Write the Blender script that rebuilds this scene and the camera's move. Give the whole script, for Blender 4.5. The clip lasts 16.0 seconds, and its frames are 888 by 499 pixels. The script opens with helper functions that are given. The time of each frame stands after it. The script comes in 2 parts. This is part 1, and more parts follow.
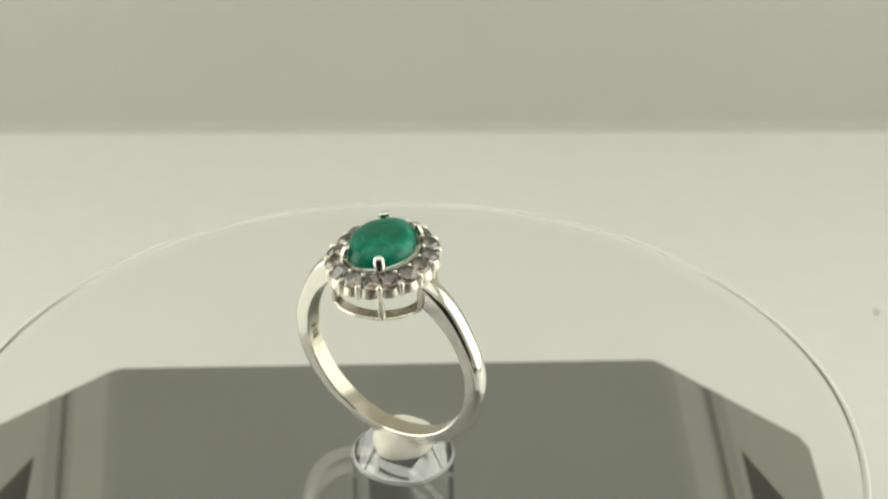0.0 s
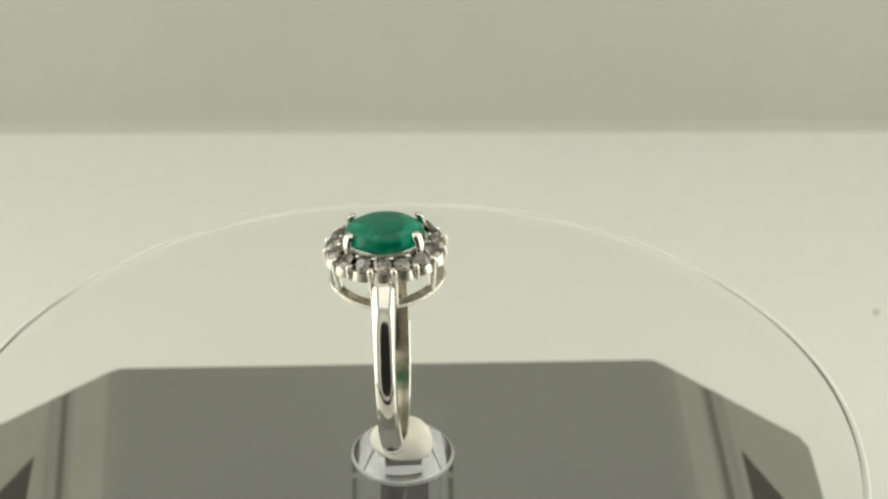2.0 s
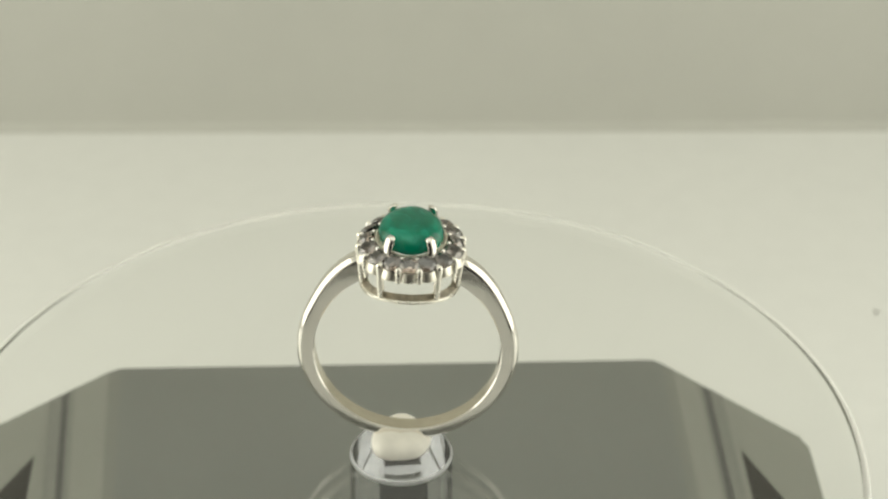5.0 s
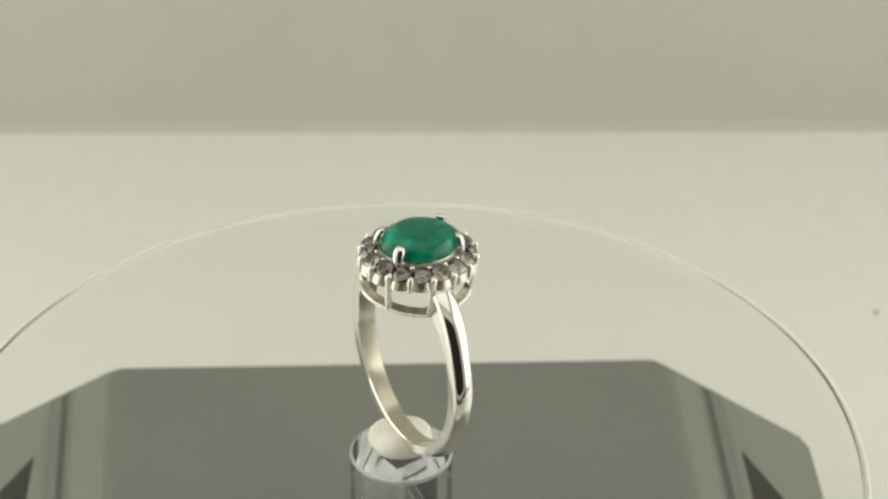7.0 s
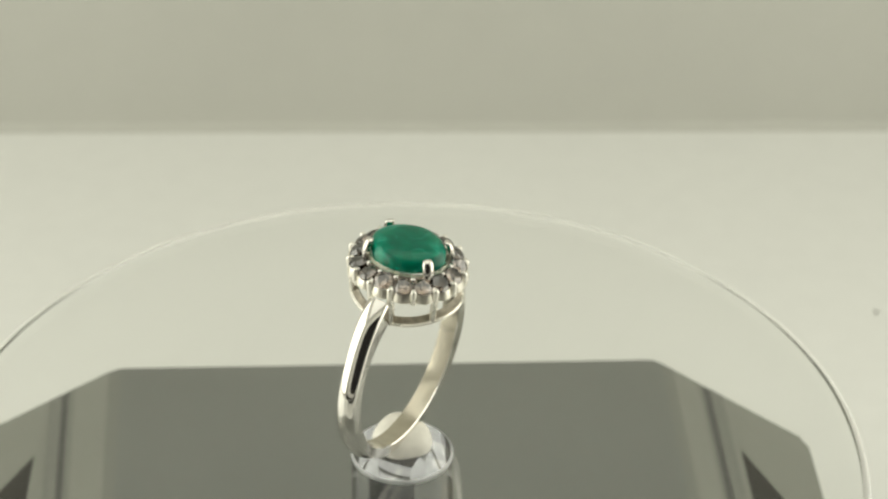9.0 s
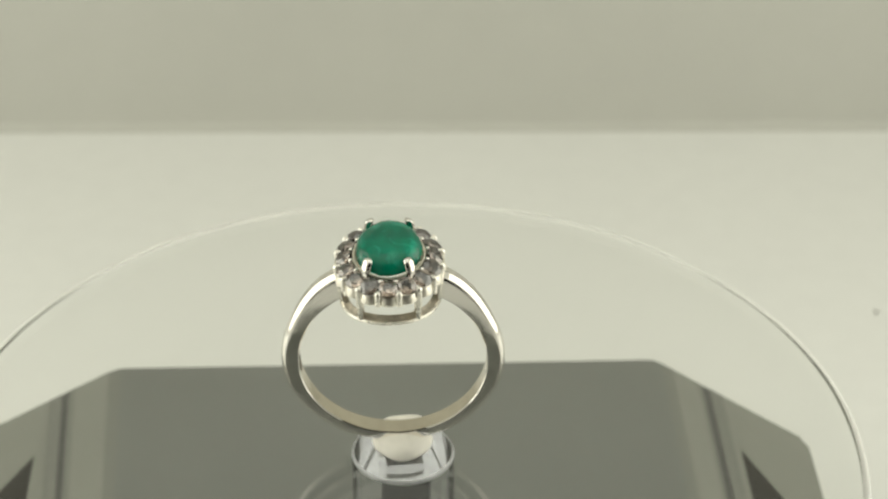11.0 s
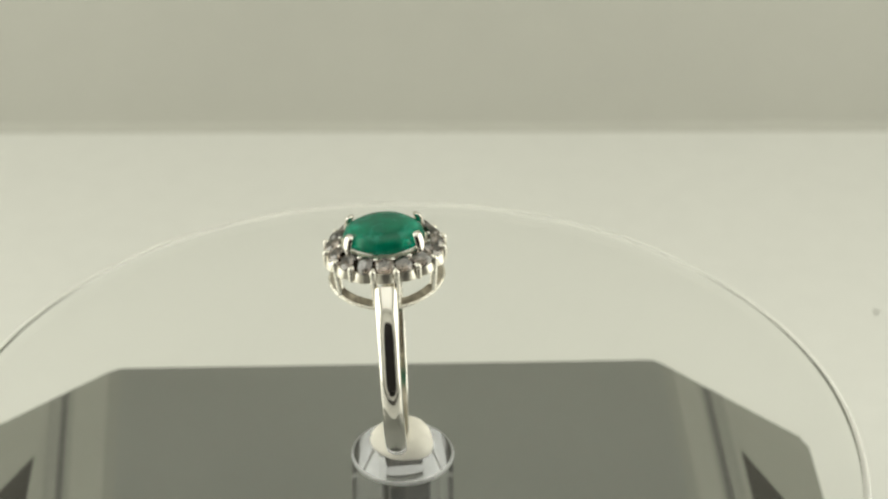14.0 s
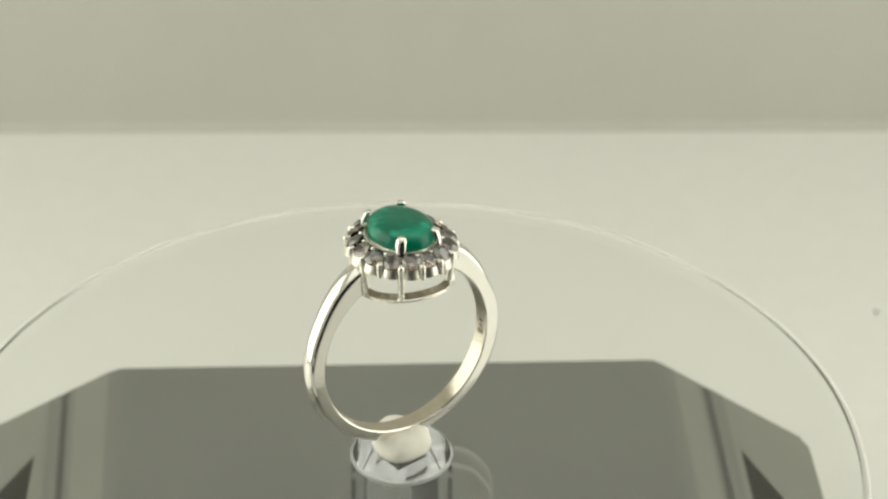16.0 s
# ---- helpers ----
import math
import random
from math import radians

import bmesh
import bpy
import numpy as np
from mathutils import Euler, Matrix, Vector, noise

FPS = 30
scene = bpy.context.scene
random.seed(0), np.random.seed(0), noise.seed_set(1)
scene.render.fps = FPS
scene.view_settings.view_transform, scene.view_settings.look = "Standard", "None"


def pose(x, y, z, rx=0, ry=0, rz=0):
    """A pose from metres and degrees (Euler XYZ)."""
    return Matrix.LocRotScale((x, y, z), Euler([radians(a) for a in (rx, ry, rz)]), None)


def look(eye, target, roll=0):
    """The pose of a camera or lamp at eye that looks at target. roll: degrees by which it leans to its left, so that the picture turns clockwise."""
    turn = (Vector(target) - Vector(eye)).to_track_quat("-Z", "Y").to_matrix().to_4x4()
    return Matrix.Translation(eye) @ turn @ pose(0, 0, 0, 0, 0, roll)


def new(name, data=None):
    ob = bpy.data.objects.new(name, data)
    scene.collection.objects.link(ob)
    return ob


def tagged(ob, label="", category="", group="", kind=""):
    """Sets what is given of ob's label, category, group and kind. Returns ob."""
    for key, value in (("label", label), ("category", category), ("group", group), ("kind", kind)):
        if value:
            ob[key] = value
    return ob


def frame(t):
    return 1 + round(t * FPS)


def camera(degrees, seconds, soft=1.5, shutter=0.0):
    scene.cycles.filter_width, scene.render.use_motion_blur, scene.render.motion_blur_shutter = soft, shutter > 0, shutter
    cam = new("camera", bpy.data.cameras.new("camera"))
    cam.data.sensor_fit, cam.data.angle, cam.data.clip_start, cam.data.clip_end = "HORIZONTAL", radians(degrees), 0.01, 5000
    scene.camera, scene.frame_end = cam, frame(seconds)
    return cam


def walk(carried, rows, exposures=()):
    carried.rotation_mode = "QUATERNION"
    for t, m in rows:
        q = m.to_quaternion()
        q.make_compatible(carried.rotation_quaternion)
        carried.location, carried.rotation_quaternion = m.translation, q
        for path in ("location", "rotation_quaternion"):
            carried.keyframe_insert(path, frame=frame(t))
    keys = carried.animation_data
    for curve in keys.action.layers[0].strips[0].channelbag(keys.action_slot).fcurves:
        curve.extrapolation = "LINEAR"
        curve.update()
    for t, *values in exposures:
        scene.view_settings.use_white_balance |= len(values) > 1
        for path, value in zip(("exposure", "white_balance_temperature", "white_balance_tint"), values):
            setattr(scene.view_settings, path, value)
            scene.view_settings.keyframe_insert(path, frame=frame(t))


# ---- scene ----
DEG_PER_S = -29.726          # the platter turns clockwise seen from above
MM = 0.001

cam = camera(23.0, 16.0, soft=2.15)
EYE = pose(0.0, -0.1689, 0.1752, 56.967, 0, -1.397) @ pose(0, 0, 0, 0, 0, 0.567)
cam.data.dof.use_dof = True
cam.data.dof.focus_distance = 0.196
cam.data.dof.aperture_fstop = 48
# the picture dims slightly for a while about the seventh second
walk(cam, [(0.0, EYE), (16.0, EYE)], [(0.0, 0.0), (6.6, 0.0), (6.9, -0.06), (7.6, -0.06), (7.9, 0.0), (16.0, 0.0)])

# ---- light: the ceiling panel of the photo box, and a dim room in front of it ----
world = bpy.data.worlds.new("room")
scene.world = world
world.use_nodes = True
world.node_tree.nodes["Background"].inputs[0].default_value = (1.0, 0.93, 0.82, 1)
world.node_tree.nodes["Background"].inputs[1].default_value = 0.02


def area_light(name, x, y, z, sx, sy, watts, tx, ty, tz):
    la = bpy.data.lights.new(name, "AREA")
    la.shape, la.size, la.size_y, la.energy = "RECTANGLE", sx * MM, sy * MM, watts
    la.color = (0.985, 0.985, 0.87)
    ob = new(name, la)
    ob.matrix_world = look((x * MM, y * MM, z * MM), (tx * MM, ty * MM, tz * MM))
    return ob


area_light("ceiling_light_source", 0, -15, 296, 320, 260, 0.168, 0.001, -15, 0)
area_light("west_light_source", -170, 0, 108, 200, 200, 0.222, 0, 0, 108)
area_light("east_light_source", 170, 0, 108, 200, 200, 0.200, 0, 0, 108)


# ---- materials ----
def mat(name, color, rough=0.5, metal=0.0, ior=1.45, trans=0.0, coat=0.0,
        grain=0.0, grain_scale=200.0, stain=0.0, stain_scale=15.0, bump=0.0, bump_scale=800.0, piece=0.0, rough_var=0.0):
    """A principled material: colour varied at two scales, roughness and fine relief."""
    m = bpy.data.materials.new(name)
    m.use_nodes = True
    nt = m.node_tree
    b = nt.nodes["Principled BSDF"]
    b.inputs["Base Color"].default_value = (*color, 1)
    b.inputs["Roughness"].default_value = rough
    b.inputs["Metallic"].default_value = metal
    b.inputs["IOR"].default_value = ior
    b.inputs["Transmission Weight"].default_value = trans
    b.inputs["Coat Weight"].default_value = coat
    b.inputs["Coat Roughness"].default_value = 0.04
    tc = nt.nodes.new("ShaderNodeTexCoord")

    def noise_at(scale, detail=4.0):
        n = nt.nodes.new("ShaderNodeTexNoise")
        n.inputs["Scale"].default_value = scale
        n.inputs["Detail"].default_value = detail
        nt.links.new(tc.outputs["Object"], n.inputs["Vector"])
        return n.outputs["Fac"]

    def spread(fac, low, high):
        r = nt.nodes.new("ShaderNodeMapRange")
        r.inputs["From Min"].default_value, r.inputs["From Max"].default_value = 0.3, 0.7
        r.inputs["To Min"].default_value, r.inputs["To Max"].default_value = low, high
        nt.links.new(fac, r.inputs["Value"])
        return r.outputs["Result"]

    value = None
    for amount, fac in ((grain, grain_scale), (stain, stain_scale)):
        if amount:
            v = spread(noise_at(fac), 1 - amount, 1 + amount)
            if value is None:
                value = v
            else:
                mu = nt.nodes.new("ShaderNodeMath")
                mu.operation = "MULTIPLY"
                nt.links.new(value, mu.inputs[0])
                nt.links.new(v, mu.inputs[1])
                value = mu.outputs[0]
    if piece:
        oi = nt.nodes.new("ShaderNodeObjectInfo")
        r = nt.nodes.new("ShaderNodeMapRange")
        r.inputs["To Min"].default_value, r.inputs["To Max"].default_value = 1 - piece, 1
        nt.links.new(oi.outputs["Random"], r.inputs["Value"])
        if value is None:
            value = r.outputs["Result"]
        else:
            mu = nt.nodes.new("ShaderNodeMath")
            mu.operation = "MULTIPLY"
            nt.links.new(value, mu.inputs[0])
            nt.links.new(r.outputs["Result"], mu.inputs[1])
            value = mu.outputs[0]
    if value is not None:
        hsv = nt.nodes.new("ShaderNodeHueSaturation")
        hsv.inputs["Color"].default_value = (*color, 1)
        nt.links.new(value, hsv.inputs["Value"])
        nt.links.new(hsv.outputs["Color"], b.inputs["Base Color"])
    if rough_var:
        nt.links.new(spread(noise_at(grain_scale * 0.5), rough, rough + rough_var), b.inputs["Roughness"])
    if bump:
        bp = nt.nodes.new("ShaderNodeBump")
        bp.inputs["Strength"].default_value = bump
        bp.inputs["Distance"].default_value = 0.0002
        nt.links.new(noise_at(bump_scale), bp.inputs["Height"])
        nt.links.new(bp.outputs["Normal"], b.inputs["Normal"])
    return m


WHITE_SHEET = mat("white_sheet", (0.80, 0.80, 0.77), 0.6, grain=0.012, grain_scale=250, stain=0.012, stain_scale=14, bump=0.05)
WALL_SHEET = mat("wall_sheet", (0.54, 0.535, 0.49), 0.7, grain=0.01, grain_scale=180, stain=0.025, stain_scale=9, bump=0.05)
SILVER = mat("polished_silver", (0.87, 0.84, 0.79), 0.05, 1.0, rough_var=0.09, grain=0.02, grain_scale=900, bump=0.02, bump_scale=500)
# satin inside of the band; its dark khaki stands for the backdrop's reflection
SATIN = mat("satin_silver_dim_reflection", (0.64, 0.59, 0.49), 0.14, 1.0, rough_var=0.12, grain=0.05, grain_scale=900, stain=0.06, stain_scale=200, bump=0.05, bump_scale=1500)
HALO_SILVER = mat("sanded_silver", (0.90, 0.86, 0.76), 0.27, 1.0, rough_var=0.14, grain=0.06, grain_scale=1500, bump=0.2, bump_scale=1800)
SILVER_CAST = mat("cast_silver", (0.94, 0.905, 0.825), 0.20, 1.0, rough_var=0.14, grain=0.05, grain_scale=1500, bump=0.15, bump_scale=1800)
# rough cast silver, with the shade under the halo put into its colour
RAIL_TOP = mat("unpolished_shaded_silver", (0.50, 0.455, 0.385), 0.28, 1.0, grain=0.25, grain_scale=1600, rough_var=0.2, bump=0.3, bump_scale=1600)
ENGRAVED = mat("oxidised_silver", (0.20, 0.18, 0.15), 0.45, 0.9, grain=0.2, grain_scale=2500)
BED = mat("darkened_silver", (0.14, 0.11, 0.09), 0.15, 1.0, grain=0.3, grain_scale=1800, rough_var=0.2)
EMERALD = mat("cloudy_emerald", (0.001, 0.29, 0.18), 0.05, ior=1.42, trans=0.55, grain=0.10, grain_scale=1100, stain=0.22, stain_scale=330, rough_var=0.06, bump=0.12, bump_scale=700)
_e = EMERALD.node_tree.nodes["Principled BSDF"]
# pale clouds and fissures inside the stone
_n = EMERALD.node_tree
_cloud = _n.nodes.new("ShaderNodeTexNoise")
_cloud.inputs["Scale"].default_value, _cloud.inputs["Detail"].default_value, _cloud.inputs["Distortion"].default_value = 420, 6, 1.2
_band = _n.nodes.new("ShaderNodeMapRange")
_band.inputs["From Min"].default_value, _band.inputs["From Max"].default_value = 0.52, 0.74
_mix = _n.nodes.new("ShaderNodeMix")
_mix.data_type = "RGBA"
_mix.inputs[7].default_value = (0.04, 0.56, 0.40, 1)
_n.links.new(_n.nodes["Texture Coordinate"].outputs["Object"], _cloud.inputs["Vector"])
_n.links.new(_cloud.outputs["Fac"], _band.inputs["Value"])
_n.links.new(_band.outputs["Result"], _mix.inputs[0])
_n.links.new(_n.nodes["Hue/Saturation/Value"].outputs["Color"], _mix.inputs[6])
_n.links.new(_mix.outputs[2], _e.inputs["Base Color"])
_e.inputs["Subsurface Weight"].default_value = 0.7
_e.inputs["Subsurface Radius"].default_value = (0.1, 1.0, 0.7)
_e.inputs["Subsurface Scale"].default_value = 0.0012
CRYSTAL = mat("clear_stone", (0.55, 0.44, 0.365), 0.01, ior=2.4, trans=1.0, piece=0.75)
ACRYLIC = mat("clear_acrylic", (0.985, 0.99, 0.985), 0.0, ior=1.53, trans=1.0)
FROSTED = mat("frosted_acrylic_edge", (0.97, 0.965, 0.92), 0.85, ior=1.49, trans=0.72)
SANDED = mat("sanded_acrylic_rim", (0.97, 0.975, 0.99), 0.3, ior=1.49, trans=0.78, grain=0.05, grain_scale=900)
REFLECTOR_WHITE = mat("white_reflector", (0.82, 0.82, 0.82), 0.5, grain=0.03, grain_scale=900)
MILKY = mat("milky_acrylic", (0.95, 0.96, 0.98), 0.0, ior=1.49, trans=0.993)
PUTTY = mat("white_putty", (0.90, 0.865, 0.785), 0.8, grain=0.04, grain_scale=700, stain=0.05, stain_scale=300, bump=0.4, bump_scale=900)
SPINDLE = mat("spindle_black_steel", (0.05, 0.05, 0.052), 0.32, 0.6, grain=0.15, grain_scale=900, rough_var=0.1)
GREY_TOP = mat("dark_grey_plastic", (0.130, 0.135, 0.122), 0.36, grain=0.04, grain_scale=1200, stain=0.05, stain_scale=40, bump=0.1, bump_scale=2500)
GREY_SIDE = mat("grey_plastic", (0.205, 0.208, 0.178), 0.38, grain=0.04, grain_scale=1200, stain=0.04, stain_scale=50, bump=0.1, bump_scale=2500)
GREY_MID = mat("mid_grey_plastic", (0.150, 0.152, 0.133), 0.38, grain=0.04, grain_scale=1200, bump=0.1, bump_scale=2500)
GREY_GROOVE = mat("groove_plastic", (0.05, 0.05, 0.045), 0.4, grain=0.05, grain_scale=900)
# the dark inside of an open notch, put into a dull colour
NOTCH_SHADE = mat("notch_shade_brown", (0.012, 0.009, 0.007), 0.95, ior=1.1, grain=0.1, grain_scale=700)
DUST = mat("dust", (0.16, 0.15, 0.13), 0.9, grain=0.2, grain_scale=4000)
TABLE = mat("dark_table", (0.03, 0.026, 0.022), 0.5, grain=0.15, grain_scale=60, stain=0.1, stain_scale=8)
HOUSING = mat("lamp_housing", (0.7, 0.7, 0.68), 0.5, grain=0.03, grain_scale=120)


# ---- mesh helpers: shapes are drawn in millimetres ----
def part(name, bm, material, parent=None, label="", smooth=False, m=None):
    if m is not None:
        bmesh.ops.transform(bm, matrix=m, verts=bm.verts)
    bmesh.ops.scale(bm, vec=(MM, MM, MM), verts=bm.verts)
    bmesh.ops.recalc_face_normals(bm, faces=bm.faces)
    me = bpy.data.meshes.new(name)
    bm.to_mesh(me)
    bm.free()
    me.materials.append(material)
    if smooth:
        me.shade_smooth()
        if smooth != "all":
            me.set_sharp_from_angle(angle=radians(smooth))
    ob = new(name, me)
    ob.parent = parent
    if label:
        ob["label"] = label
    return ob


def again(ob, name, m, parent):
    """Another piece on the same mesh, at a pose in millimetres."""
    o = new(name, ob.data)
    o.parent = parent
    m = m.copy()
    m.translation = m.translation * MM
    o.matrix_basis = m
    return o


def empty(name, x, y, z):
    o = new(name)
    o.empty_display_size = 0.01
    o.location = (x * MM, y * MM, z * MM)
    return o


def loops(rows, closed_loop=True, closed_rows=False, cap=False):
    """A skin over rows of points; each row has the same number of points."""
    bm = bmesh.new()
    vs = [[bm.verts.new(p) for p in row] for row in rows]
    n = len(vs[0])
    pairs = list(zip(vs, vs[1:])) + ([(vs[-1], vs[0])] if closed_rows else [])
    for a, b in pairs:
        for i in range(n if closed_loop else n - 1):
            bm.faces.new((a[i], a[(i + 1) % n], b[(i + 1) % n], b[i]))
    if cap:
        bm.faces.new(vs[0])
        bm.faces.new(list(reversed(vs[-1])))
    return bm


def lathe(profile, segs=96, closed=False):
    """Turn (radius, z) pairs round z; ends at radius 0 are closed by a point."""
    bm = bmesh.new()
    rings = []
    for r, z in profile:
        if r < 1e-6:
            rings.append([bm.verts.new((0, 0, z))])
        else:
            rings.append([bm.verts.new((r * math.cos(2 * math.pi * i / segs), r * math.sin(2 * math.pi * i / segs), z)) for i in range(segs)])
    pairs = list(zip(rings, rings[1:])) + ([(rings[-1], rings[0])] if closed else [])
    for a, b in pairs:
        for i in range(segs):
            j = (i + 1) % segs
            if len(a) == 1 and len(b) > 1:
                bm.faces.new((a[0], b[j], b[i]))
            elif len(b) == 1 and len(a) > 1:
                bm.faces.new((a[i], a[j], b[0]))
            elif len(a) > 1:
                bm.faces.new((a[i], a[j], b[j], b[i]))
    return bm


def prism(outline, z0, z1, bevel=0.0):
    """An upright slab over an outline, with a bevelled upper edge."""
    bm = bmesh.new()
    lo = [bm.verts.new((x, y, z0)) for x, y in outline]
    hi = [bm.verts.new((x, y, z1)) for x, y in outline]
    n = len(lo)
    bm.faces.new(list(reversed(lo)))
    top = bm.faces.new(hi)
    for i in range(n):
        bm.faces.new((lo[i], lo[(i + 1) % n], hi[(i + 1) % n], hi[i]))
    if bevel:
        bmesh.ops.bevel(bm, geom=list(top.edges), offset=bevel, segments=3, profile=0.5, affect="EDGES")
    return bm


def box(x0, y0, z0, x1, y1, z1, bevel=0.0):
    return prism([(x0, y0), (x1, y0), (x1, y1), (x0, y1)], z0, z1, bevel)


# ---- the photo box ----
WALL_Y, HALF_W, FRONT_Y, TOP_Z, COVE = 136.5, 170.0, -185.0, 300.0, 1.5


def photo_box():
    floor = part("floor", box(-HALF_W - 5, -120, -6, HALF_W + 5, WALL_Y + 4, 0), WHITE_SHEET)
    tagged(floor, "smooth cream-white sheet lying flat as the table surface", "floor", kind="structure")
    table = part("ground", box(-260, -320, -30, 260, 210, -6.02, 2), TABLE)
    tagged(table, "dark table top on which the white sheet lies", "table", kind="structure")
    hole, rim = [], []
    for i in range(64):
        c, d = math.cos(2 * math.pi * i / 64), math.sin(2 * math.pi * i / 64)
        k = max(abs(c), abs(d))
        rim.append((c / k * (HALF_W + 5), 147 + d / k * 153))
        k = (abs(c) ** 4 + abs(d) ** 4) ** 0.25
        hole.append((24 + c / k * 139, 116 + d / k * 112))
    rows = [[(x, y, z) for x, z in ring] for ring, y in ((rim, FRONT_Y), (hole, FRONT_Y), (hole, FRONT_Y - 5), (rim, FRONT_Y - 5))]
    front = part("wall_south", loops(rows, closed_rows=True), WHITE_SHEET)
    tagged(front, "plain white front panel of the photo box around its wide opening", "wall", kind="structure")
    arc = [(WALL_Y - COVE + COVE * math.sin(a), COVE - COVE * math.cos(a)) for a in [i * math.pi / 16 for i in range(9)]]
    outline = arc + [(WALL_Y, TOP_Z), (WALL_Y + 5, TOP_Z), (WALL_Y + 5, 0.0)]
    rows = [[(x, y, z + 0.02) for y, z in outline] for x in (-HALF_W - 5, HALF_W + 5)]
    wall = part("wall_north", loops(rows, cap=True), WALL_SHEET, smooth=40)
    tagged(wall, "plain grey-beige backdrop sheet behind the turntable", "wall", kind="structure")
    for name, s in (("wall_west", -1), ("wall_east", 1)):
        xs = sorted((s * (HALF_W + 5.1), s * (HALF_W + 10)))
        w = part(name, box(xs[0], FRONT_Y + 0.1, -6.0, xs[1], WALL_Y - 0.1, TOP_Z), WHITE_SHEET)
        tagged(w, "plain white side panel of the photo box", "wall", kind="structure")
    ceil = part("ceiling", box(-HALF_W - 10, FRONT_Y - 5, TOP_Z + 0.05, HALF_W + 10, WALL_Y + 5, TOP_Z + 6), WHITE_SHEET)
    tagged(ceil, "plain white roof panel of the photo box", "ceiling", kind="structure")


photo_box()


def dust_speck(x, y, r):
    bm = bmesh.new()
    bmesh.ops.create_icosphere(bm, subdivisions=2, radius=r)
    for v in bm.verts:
        v.co *= 1 + 0.35 * noise.noise(v.co * 3 / r)
        v.co.z *= 0.45
    low = min(v.co.z for v in bm.verts)
    for v in bm.verts:
        v.co.z -= low
    ob = part("dust_speck", bm, DUST, smooth="all")
    ob.location = (x * MM, y * MM, 0)
    return tagged(ob, "tiny grey speck of dust lying on the white sheet", "dust", kind="")


# ---- turntable ----
BASE_TOP, DISC_TOP, DISC_R, DISC_T = 19.0, 42.85, 45.5, 2.2


def turntable_base():
    base = empty("plinth", 0.25, 0, 0)
    base.rotation_euler = (0, 0, radians(1.15))
    hy = 44.7
    eight = [(-47.0, -31.0), (-32.8, -hy), (31.5, -hy), (47.3, -28.4), (47.3, 28.4), (31.5, hy), (-33.4, hy), (-47.0, 33.2)]
    soft = []
    for i, p in enumerate(eight):
        p, a, b = Vector(p), Vector(eight[i - 1]), Vector(eight[(i + 1) % 8])
        a, b = p + (a - p).normalized() * 1.0, p + (b - p).normalized() * 1.0
        for k in range(5):
            u = k / 4
            soft.append(tuple(a * (1 - u) ** 2 + p * 2 * u * (1 - u) + b * u * u))
    part("housing", prism(soft, 2.0, BASE_TOP - 0.4, 0.5), GREY_SIDE, base, "grey plastic eight-sided housing")
    z0, z1 = BASE_TOP - 0.5, BASE_TOP - 0.05

    def reach(s, x):
        """How far back a strip at this distance from the middle may go before the sloped corner."""
        return min(hy, hy - (x - 31.5) * 1.032 if s > 0 else hy - (x - 33.4) * 0.845) - 0.5

    def edge(s, x, y=None):
        """A point on a lengthwise line; the west lines run slightly askew. Without y, its far end at the sloped corner."""
        def askew(y):
            k = max(0.0, min(1.0, (x - 32.4) / 4.1))
            return 0.0 if s > 0 else (1 - k) * (-0.85 + (y - 20) * 0.052) + k * (0.8 + (y - 20) * 0.063)
        if y is None:
            y = reach(s, x)
            for _ in range(4):
                y = reach(s, x + askew(y))
        return (s * (x + askew(y)), y)

    def strip(name, material, s, a, b, label="", top=z1):
        """A lengthwise strip between two distances from the middle, cut to the corner's slope."""
        pts = [edge(s, a, -38.0 + a * 0.2), edge(s, b, -38.0 + b * 0.2), edge(s, b), edge(s, a)]
        part(name, prism(pts if s > 0 else list(reversed(pts)), z0, top), material, base, label)

    e = hy - 0.5
    part("top_panel", prism([edge(-1, 32.4, -36.0), (-29.0, -e), (30.9, -e), (32.2, -e + 2.0), edge(1, 32.2), (31.2, e), (-33.2, e), edge(-1, 32.4)], z0, z1), GREY_TOP, base, "darker grey flat middle panel")
    for s in (-1, 1):
        d = 0.0 if s > 0 else 0.2
        strip("panel_edge", GREY_MID, s, 32.2 + d, 33.4)
        strip("side_strip", GREY_SIDE, s, 33.4, 36.0)
        strip("groove_edge", GREY_MID, s, 36.0, 36.5)
        strip("groove", GREY_GROOVE, s, 36.5, 37.3, "dark narrow groove", z1 - 0.12)
        strip("groove_edge", GREY_MID, s, 37.3, 38.6 if s > 0 else 38.7)
        for e in (-1, 1):
            tip, far = ((39.4, 26.9), (44.8, 13.0)) if s > 0 else ((41.3, 28.1), (45.7, 19.2))
            tri = [(s * tip[0], e * tip[1]), (s * far[0], e * far[1]), (s * tip[0], e * 9.0)]
            if s * e < 0:
                tri.reverse()
            # no hole is cut: a thin slab carries the notch's shade as colour
            part("corner_notch", prism(tri, BASE_TOP - 0.6, BASE_TOP - 0.36), NOTCH_SHADE, base, "flat dark brown triangle, a notch with its shade as colour")
    for x in (-34, 34):
        for y in (-32, 32):
            f = part("rubber_foot", lathe([(0, 0), (4, 0), (4.4, 0.4), (4.4, 2.05), (0, 2.05)], 32), GREY_GROOVE, base)
            f.location = (x * MM, y * MM, 0)
    return tagged(base, "grey plastic eight-sided plinth of a turntable on the sheet", "plinth")


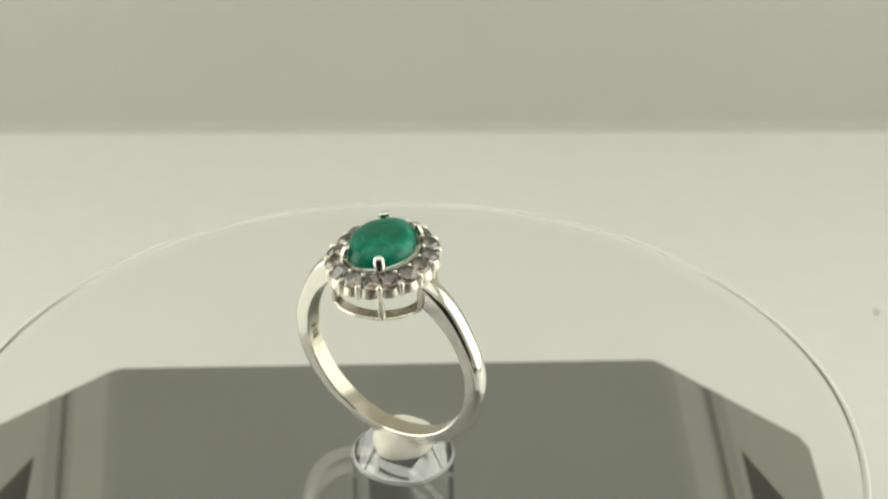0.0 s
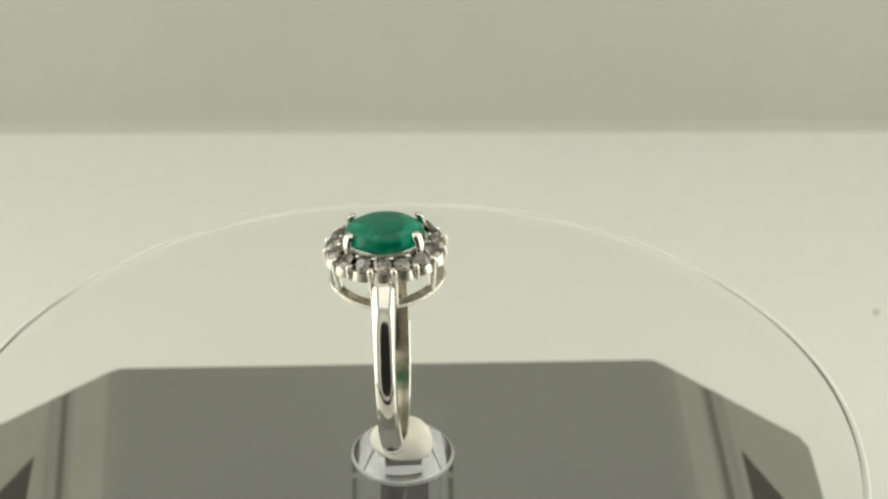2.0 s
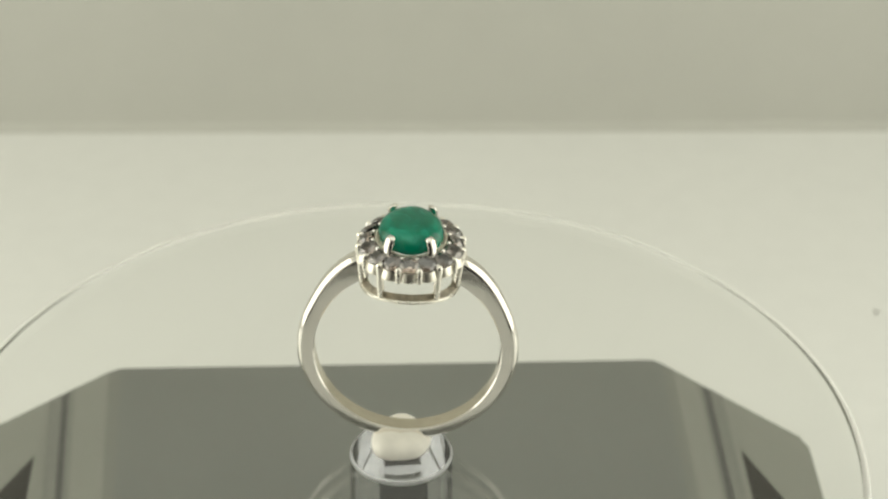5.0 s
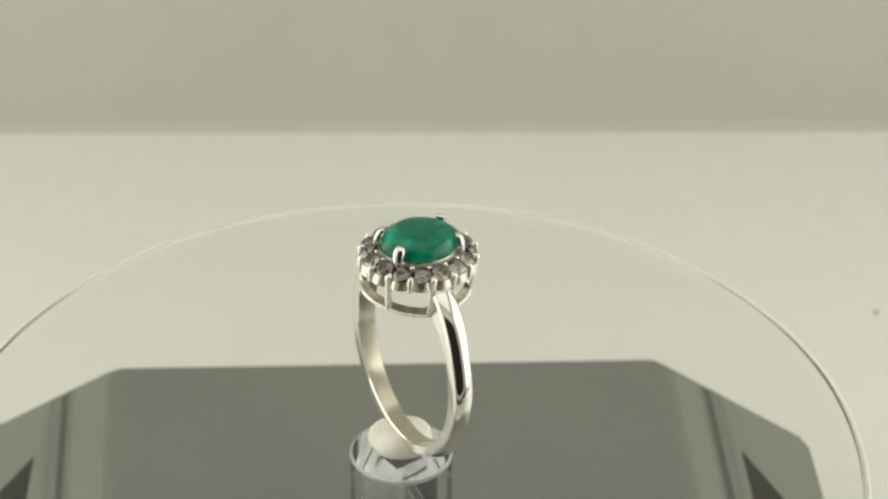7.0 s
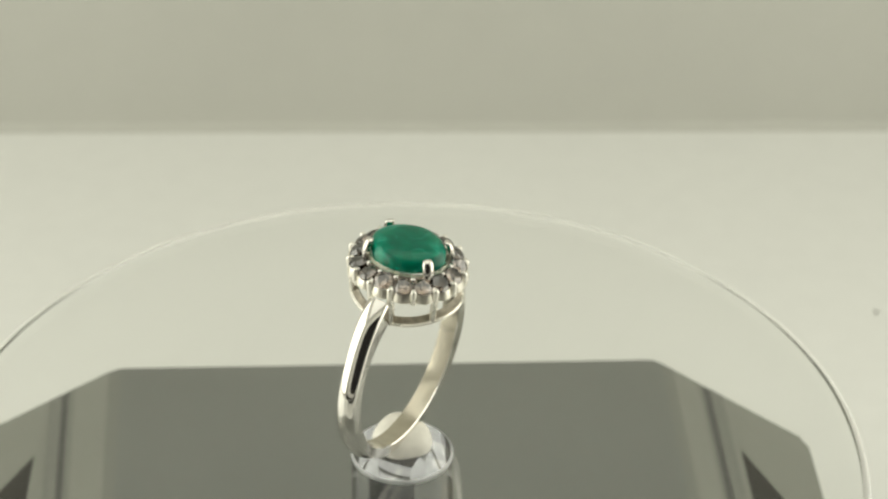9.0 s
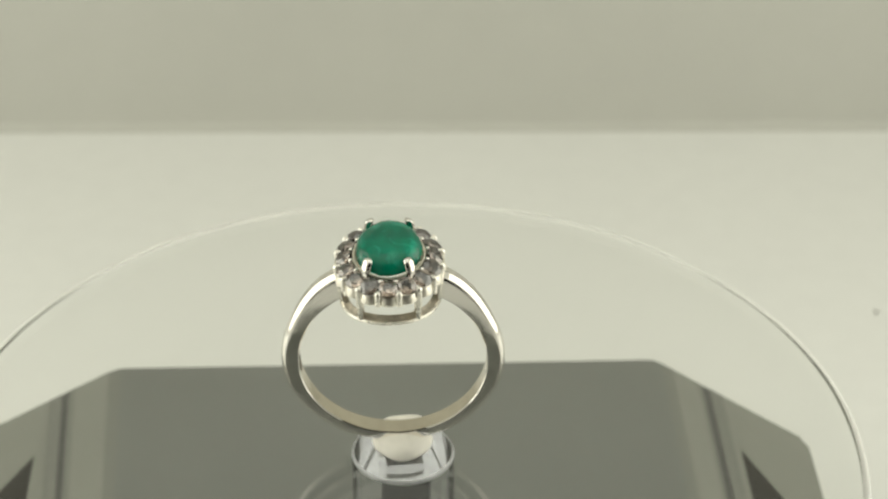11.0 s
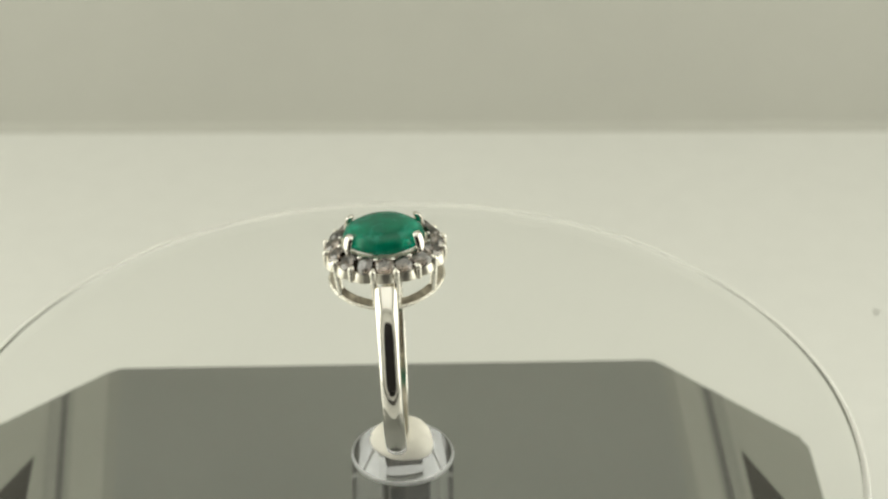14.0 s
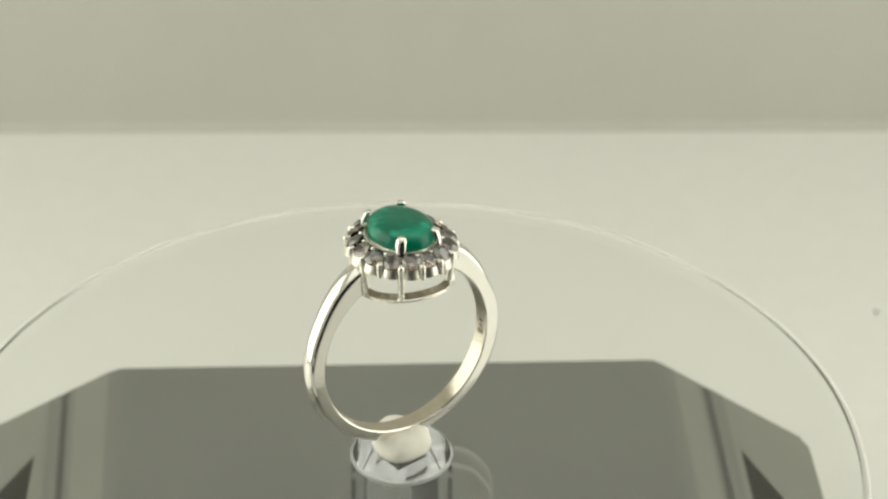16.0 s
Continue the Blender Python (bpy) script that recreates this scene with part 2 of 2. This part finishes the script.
def turntable_platter():
    plat = empty("turntable_platter", 0, 0, BASE_TOP)
    t, r = DISC_TOP - BASE_TOP, DISC_R
    b = t - DISC_T
    h = DISC_T / 2
    bull = [(r - h * 0.8 + h * 0.8 * math.cos(a), t - h + h * math.sin(a)) for a in [math.pi / 2 - math.pi * i / 14 for i in range(15)]]
    rim = [(0, t), (bull[0][0] - 0.05, t)] + bull + [(bull[-1][0] - 0.05, b), (0, b)]
    disc = part("disc", lathe(rim, 256), ACRYLIC, plat, "clear round acrylic disc with a sanded edge", smooth=40)
    disc.data.materials.append(FROSTED)
    for f in disc.data.polygons:
        if f.center.xy.length > (r - 0.9) * MM and f.center.z > (t - 0.92 * DISC_T) * MM:
            f.material_index = 1
    col_r, top = 5.05, b - 0.03
    f = 0.28
    fil = [(col_r - f + f * math.sin(a), top - f + f * math.cos(a)) for a in [math.pi / 2 * i / 8 for i in range(9)]]
    q, spin_turn, segs = 1.8, radians(63.5), 128

    def ring(r, z, square=False):
        pts = []
        for i in range(segs):
            a = 2 * math.pi * i / segs
            k = r / max(abs(math.cos(a)), abs(math.sin(a))) if square else r
            pts.append((k * math.cos(a + spin_turn), k * math.sin(a + spin_turn), z))
        return pts

    # a solid rod with a square bore from below, which holds the spindle with a little air round it
    skin = [ring(0.01, top), ring(fil[0][0] - 0.05, top)] + [ring(r0, z) for r0, z in fil]
    skin += [ring(col_r, 0.77), ring(col_r, 0.75), ring(col_r - 0.3, 0.47), ring(q, 0.47, True), ring(q, top - 0.7, True), ring(0.01, top - 0.7, True)]
    col = part("column", loops(skin, cap=True), MILKY, plat, "clear acrylic column under the disc", smooth=40)
    col.data.materials.append(SANDED)
    for p in col.data.polygons:
        if p.center.z > (top - f) * MM and p.center.xy.length > (col_r - f) * MM:
            p.material_index = 1
    col.location = (0.1 * MM, 0, 0)
    w = q - 0.06
    flat = [(w, -w + 0.1), (w, w - 0.1), (w - 0.1, w), (-w + 0.1, w), (-w, w - 0.1), (-w, -w + 0.1), (-w + 0.1, -w), (w - 0.1, -w)]
    spin = part("spindle", prism(flat, 0.48, top - 0.76, 0.06), SPINDLE, col, "square dark spindle inside the column")
    spin.rotation_euler = (0, 0, spin_turn)
    # unseen white disc, added to send light up through the clear column
    part("mount", lathe([(0, 0.02), (4.9, 0.02), (4.9, 0.3), (4.75, 0.44), (0, 0.44)], 64), REFLECTOR_WHITE, plat, "unseen white disc added under the column to brighten it", smooth=30)
    for o in (disc, col):
        o.visible_shadow = False
    return tagged(plat, "clear acrylic turntable disc on a clear column", "turntable")


def putty_lump():
    n, rows = 48, []
    for s, z in ((1.0, 0.0), (1.03, 0.4), (0.98, 1.0), (0.86, 1.5), (0.6, 1.8), (0.2, 1.9)):
        row = []
        for i in range(n):
            a = 2 * math.pi * i / n
            k = 1 + 0.04 * math.sin(2 * a + 0.6) + 0.03 * math.sin(3 * a + 1.2) + 0.025 * math.sin(5 * a)
            row.append((2.92 * s * k * math.cos(a), 2.92 * s * k * math.sin(a), z + 0.08 * math.sin(3 * a + z)))
        rows.append(row)
    rows[0] = [(x, y, 0.0) for x, y, z in rows[0]]
    return tagged(part("putty_lump", loops(rows, cap=True), PUTTY, smooth="all"), "flattened lump of off-white putty holding the ring upright", "putty")


# ---- the ring; its own space has the centre of the band at 0 and the stone above ----
R_IN, R_OUT, BAND_W = 8.9, 10.6, 1.95
HEAD_UP = 0.32


def ellipse(ax, ay, a, z):
    return (ax * math.cos(a), ay * math.sin(a), z)


def shank(parent):
    rows = []
    a0, a1, n = radians(63), radians(117 - 360), 150
    for i in range(n + 1):
        a = a0 + (a1 - a0) * i / n
        up = max(0.0, min(1.0, (math.degrees(math.asin(max(-1, min(1, math.sin(a))))) - 22) / 41))
        flare = up * up * (3 - 2 * up)
        deg = math.degrees(math.asin(max(-1, min(1, math.sin(a)))))
        dip = (0.06 if math.cos(a) > 0 else 0.04) * math.exp(-((deg - 34) / 24) ** 2)
        low = max(0.0, min(1.0, (-math.sin(a) - 0.1) / 0.9))
        ro, w = R_OUT + 0.75 * flare - dip - 0.28 * low * low * (3 - 2 * low), BAND_W / 2 * (1 + 0.10 * flare)
        ri = R_IN
        # a domed outer face that turns into the flat sides over a rounded shoulder
        turn = radians(34)
        rho, rho2 = 0.8 * w / math.sin(turn), 0.2 * w / (1 - math.sin(turn))
        drop = rho * (1 - math.cos(turn))
        bend = [(w - rho2 + rho2 * math.sin(q), ro - drop - rho2 * (math.cos(turn) - math.cos(q))) for q in [radians(90 - 8 * k) for k in range(7)]]
        dome = [(rho * math.sin(q), ro - rho + rho * math.cos(q)) for q in [radians(34 - 6.8 * k) for k in range(5)]]
        half = [(w - 0.10, ri), (w - 0.015, ri + 0.10)] + bend + dome
        prof = [(-y, r) for y, r in half] + [(0, ro)] + list(reversed(half)) + [(0, ri - 0.03)]
        rows.append([(r * math.cos(a), y, r * math.sin(a)) for y, r in prof])
    sh = part("shank", loops(rows, cap=True), SILVER, parent, "polished silver band with raised shoulders", smooth=32)
    sh.data.materials.append(SATIN)
    for f in sh.data.polygons:
        c = f.center
        if math.hypot(c.x, c.z) < (R_IN + 0.03) * MM:
            f.material_index = 1
    for k in range(3):
        a = radians(188 - 3.9 * k)
        big = 1.0 if k else 1.35
        bar = part("hallmark", box(-0.19 * big, -0.3 * big, -0.02, 0.19 * big, 0.3 * big, 0.03, 0.02), ENGRAVED, sh)
        bar.matrix_basis = Matrix.Translation(Vector(((R_IN - 0.035) * math.cos(a) * MM, 0, (R_IN - 0.035) * math.sin(a) * MM))) @ Matrix.Rotation(-a - math.pi / 2, 4, "Y")
    return sh


def oval_stone(ax, ay, crown, depth, table=0.66):
    """A faceted oval: table, two crown tiers, girdle, two pavilion tiers, culet."""
    bm = bmesh.new()

    def ring(s, z, n, off):
        return [bm.verts.new(ellipse(ax * s, ay * s, 2 * math.pi * (i + off) / n, z)) for i in range(n)]

    t = ring(table, crown, 8, 0.5)
    m = ring(0.5 + table / 2 + 0.02, crown * 0.60, 8, 0)
    g = ring(1, 0.06, 16, 0)
    h = ring(1, -0.06, 16, 0)
    p = ring(0.55, -depth * 0.55, 8, 0.5)
    c = bm.verts.new((0, 0, -depth))
    bm.faces.new(t)
    for i in range(8):
        j, k = (i + 1) % 8, (i - 1) % 8
        bm.faces.new((t[k], m[i], t[i]))
        bm.faces.new((t[i], m[i], g[2 * i + 1], m[j]))
        bm.faces.new((m[i], g[2 * i], g[2 * i + 1]))
        bm.faces.new((m[j], g[2 * i + 1], g[(2 * i + 2) % 16]))
        bm.faces.new((h[2 * i], p[i], h[2 * i + 1]))
        bm.faces.new((h[2 * i + 1], p[i], h[(2 * i + 2) % 16]))
        bm.faces.new((h[2 * i], p[k], p[i]))
        bm.faces.new((p[i], c, p[j]))
    for i in range(16):
        bm.faces.new((g[i], g[(i + 1) % 16], h[(i + 1) % 16], h[i]))
    return bm


def cushion_stone(ax, ay):
    """A thick oval stone: a broad flat table, low worn crown facets, and a pointed back."""
    bm = bmesh.new()
    n, tiers = 24, []
    for k, (sc, z) in enumerate(((0.52, 1.50), (0.76, 1.38), (0.92, 1.02), (1.0, 0.38), (1.0, -0.06), (0.62, -0.95), (0.25, -1.7))):
        tier = []
        for i in range(n):
            a = 2 * math.pi * (i + (0.5 if k in (1, 5) else 0)) / n
            w = 1 + 0.016 * math.cos(4 * a + 0.5) + 0.01 * math.cos(7 * a)
            x, y, _ = ellipse(ax * sc * w, ay * sc * w, a, 0)
            tier.append(bm.verts.new((x, y, z + 0.012 * x - 0.008 * y)))
        tiers.append(tier)
    bm.faces.new(tiers[0])
    bm.faces.new(list(reversed(tiers[-1])))
    for k, (p, q) in enumerate(zip(tiers, tiers[1:])):
        for i in range(n):
            j = (i + 1) % n
            if k in (0, 4):
                bm.faces.new((p[i], p[j], q[i]))
                bm.faces.new((p[j], q[j], q[i]))
            elif k in (1, 5):
                bm.faces.new((p[i], q[j], q[i]))
                bm.faces.new((p[i], p[j], q[j]))
            else:
                bm.faces.new((p[i], p[j], q[j], q[i]))
    return bm


def rod(r, z0, z1, segs=12):
    """An upright rod with a domed top."""
    return lathe([(0, z0), (r, z0), (r, z1 - r), (r * 0.87, z1 - r * 0.5), (r * 0.5, z1 - r * 0.13), (0, z1)], segs)


HX, HY = 4.92, 5.54          # half axes of the halo
HALO_TOP, HALO_LOW = 11.15, 9.9
RAIL_LOW, RAIL_RISE = 6.85, 0.7


def halo(parent):
    n, rows = 256, []
    prof = [(0.02, HALO_LOW), (0.17, HALO_LOW + 0.1), (0.17, HALO_LOW + 0.25), (0.0, HALO_TOP - 0.4), (-0.04, HALO_TOP - 0.26), (-0.1, HALO_TOP - 0.24), (-0.3, HALO_TOP - 0.85), (-1.44, HALO_TOP - 0.62), (-1.58, HALO_TOP + 0.56), (-1.72, HALO_TOP + 0.58), (-1.8, HALO_TOP + 0.4), (-1.75, HALO_LOW)]
    for i in range(n):
        a = 2 * math.pi * i / n
        lobe = abs(math.cos(8 * a))
        row = []
        for k, (d, z) in enumerate(prof):
            out = 0.62 * lobe ** 0.5 - 0.47 if k < 5 else 0.0
            row.append(ellipse(HX + d + out, HY + d + out, a, z))
        rows.append(row)
    h = part("halo", loops(rows, closed_rows=True), HALO_SILVER, parent, "silver halo with a scalloped wall", smooth=40)
    rows = []
    for i in range(n):
        a = 2 * math.pi * i / n
        rows.append([ellipse(HX + d, HY + d, a, z) for d, z in ((-0.25, HALO_TOP - 0.45), (-0.5, HALO_TOP - 0.6), (-0.87, HALO_TOP - 0.62), (-1.2, HALO_TOP - 0.4), (-1.42, HALO_TOP + 0.1), (-1.46, HALO_TOP - 0.7), (-0.3, HALO_TOP - 0.9))])
    part("stone_bed", loops(rows, closed_rows=True), BED, h, "darkened silver under the small stones", smooth=50)
    stone = None
    for k in range(16):
        a = 2 * math.pi * k / 16
        x, y, z = ellipse(HX - 0.66, HY - 0.66, a, HALO_TOP + 0.13)
        m = Matrix.Translation((x, y, z)) @ Matrix.Rotation(radians(28), 4, Vector((-y, x, 0)).normalized()) @ pose(0, 0, 0, random.uniform(-15, 15), random.uniform(-15, 15), random.uniform(0, 90))
        if stone is None:
            stone = part("halo_stone", oval_stone(0.93, 0.93, 0.34, 0.72, 0.52), CRYSTAL, h, "small clear round stone")
            m.translation *= MM
            stone.matrix_basis = m
        else:
            again(stone, "halo_stone", m, h)
    pin = bead = None
    posts = {True: None, False: None}
    for k in range(16):
        a = 2 * math.pi * (k + 0.5) / 16
        x, y, z = ellipse(HX + 0.02, HY + 0.02, a, 0)
        m = pose(x, y, z)
        lean = Matrix.Rotation(radians(6.5), 4, Vector((-y, x, 0)).normalized())
        low = (k % 8) in (0, 7, 2, 5)
        if low:
            far = (k % 8) in (2, 5)
            foot = RAIL_LOW - HALO_TOP - 0.12 + (RAIL_RISE * math.sin(a) ** 2 if far else 0)
            if posts[far] is None:
                posts[far] = part("post", rod(0.34, foot, 0.0, 14), SILVER_CAST, parent, smooth=40)
                posts[far].matrix_basis = Matrix.Translation(Vector((x, y, HALO_TOP + 0.2)) * MM) @ lean
            else:
                again(posts[far], "post", Matrix.Translation((x, y, HALO_TOP + 0.2)) @ lean, parent)
        else:
            if pin is None:
                pin = part("pin", rod(0.3, HALO_LOW, HALO_TOP + 0.25), SILVER_CAST, h, smooth=40)
                pin.location = Vector((x, y, z)) * MM
            else:
                again(pin, "pin", m, h)
        for inset, top in ((1.36, 0.66), (0.24, 0.22)):
            x, y, z = ellipse(HX - inset, HY - inset, a, HALO_TOP + top - 1.0)
            if bead is None:
                bead = part("bead", rod(0.27, 0, 1.0), SILVER, h, smooth=40)
                bead.location = Vector((x, y, z)) * MM
            else:
                again(bead, "bead", pose(x, y, z), h)
    return h


def gallery_rail(parent):
    n, rows = 128, []
    prof = [(-0.5, 0.1), (-0.42, 0.0), (0.22, 0.0), (0.3, 0.06), (0.3, 0.24), (0.22, 0.32), (0.10, 0.33), (-0.42, 0.68), (-0.5, 0.66)]
    for i in range(n):
        a = 2 * math.pi * i / n
        rise = RAIL_RISE * math.sin(a) ** 2
        rows.append([ellipse(HX - 0.45 + d, HY - 0.35 + d, a, RAIL_LOW + rise + z) for d, z in prof])
    rail = part("gallery_rail", loops(rows, closed_rows=True), SILVER_CAST, parent, "oval silver rail under the halo, top unpolished and coloured as shaded", smooth=40)
    # the sloping top faces take the colour that holds the halo's shade
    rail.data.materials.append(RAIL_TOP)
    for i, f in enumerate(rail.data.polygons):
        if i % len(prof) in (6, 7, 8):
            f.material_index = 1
    return rail


def stone_seat(parent):
    n, rows = 96, []
    prof = [(0.02, 9.9), (0.12, 11.55), (0.02, 11.78), (-0.1, 11.72), (-0.16, 11.4), (-0.2, 9.9)]
    for i in range(n):
        a = 2 * math.pi * i / n
        rows.append([ellipse(3.0 + d, 3.78 + d, a, z) for d, z in prof])
    return part("seat", loops(rows, closed_rows=True), SILVER_CAST, parent, "thin silver rim under the green stone", smooth=40)


def claws(parent):
    first = None
    for sx in (-1, 1):
        for sy in (-1, 1):
            # the claw leans over the stone's edge
            d = Vector((sx * 1.8 / 9.0, sy * 3.05 / 14.4, 0)).normalized()
            side = Vector((-d.y, d.x, 0))
            foot = Vector((sx * 1.85, sy * 3.16, 0))
            rows = []
            for out, z, w, th in ((0.34, 10.6, 0.54, 0.32), (0.30, 11.8, 0.57, 0.32), (0.20, 12.5, 0.57, 0.31), (0.02, 12.98, 0.55, 0.29), (-0.18, 13.24, 0.46, 0.22), (-0.32, 13.32, 0.26, 0.12)):
                c = foot + d * out + Vector((0, 0, z))
                lean = Vector((0, 0, 1)) * (0.6 if z > 12.7 else 0.0)
                o = (d + lean).normalized()
                rows.append([c + side * (w * math.cos(q)) * (1 if abs(math.cos(q)) < 0.8 else 0.92) + o * (th * math.sin(q)) for q in [2 * math.pi * i / 12 for i in range(12)]])
            part("claw", loops(rows, cap=True), SILVER, parent, smooth=50)


def finger_ring():
    r = empty("finger_ring", 0, 0, 0)
    shank(r)
    gallery_rail(r)
    stone_seat(r)
    halo(r)
    claws(r)
    gem = part("gemstone", cushion_stone(3.03, 3.74), EMERALD, r, "cloudy green oval stone with worn facets", smooth=60)
    gem.location = (0, 0, 11.95 * MM)
    for o in r.children:
        if not o.name.startswith("shank"):
            o.location.z += HEAD_UP * MM
    return tagged(r, "polished silver ring, oval green stone in a clear-stone halo", "ring")


base = turntable_base()
platter = turntable_platter()
putty = putty_lump()
ring = finger_ring()
dust_speck(67.4, 83.7, 0.3)
disc_dust = dust_speck(0, 0, 0.1)
tagged(disc_dust, "tiny dark speck of dust lying on the clear disc")


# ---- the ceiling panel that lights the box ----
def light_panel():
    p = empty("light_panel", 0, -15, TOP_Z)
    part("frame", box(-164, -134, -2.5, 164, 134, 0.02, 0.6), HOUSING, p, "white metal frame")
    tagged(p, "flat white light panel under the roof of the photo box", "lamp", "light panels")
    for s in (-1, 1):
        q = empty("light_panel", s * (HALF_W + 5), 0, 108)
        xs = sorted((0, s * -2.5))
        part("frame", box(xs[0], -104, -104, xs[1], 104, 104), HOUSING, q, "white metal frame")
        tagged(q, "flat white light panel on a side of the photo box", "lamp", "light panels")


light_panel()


def motions():
    times = [i * 0.1 for i in range(161)]
    axis = Matrix.Translation((0.2 * MM, 0, 0))
    turn = [axis @ Matrix.Rotation(radians(DEG_PER_S * t), 4, "Z") for t in times]
    ring_pose = pose(-1.15 * MM, -0.11 * MM, 53.9 * MM, 0, 0, -33.9) @ pose(0.22 * MM, 0, 0, 3.5, -1.5, 0)
    putty_pose = pose(0.15 * MM, 0.0, DISC_TOP * MM)
    walk(ring, [(t, Matrix.Translation((-0.14 * MM, 0, 0)) @ q @ ring_pose) for t, q in zip(times, turn)])
    walk(putty, [(t, q @ putty_pose) for t, q in zip(times, turn)])
    dust_pose = pose(-4.58 * MM, -7.2 * MM, DISC_TOP * MM)
    walk(disc_dust, [(t, q @ dust_pose) for t, q in zip(times, turn)])
    walk(platter, [(t, q @ Matrix.Translation((0, 0, BASE_TOP * MM))) for t, q in zip(times, turn)])


motions()
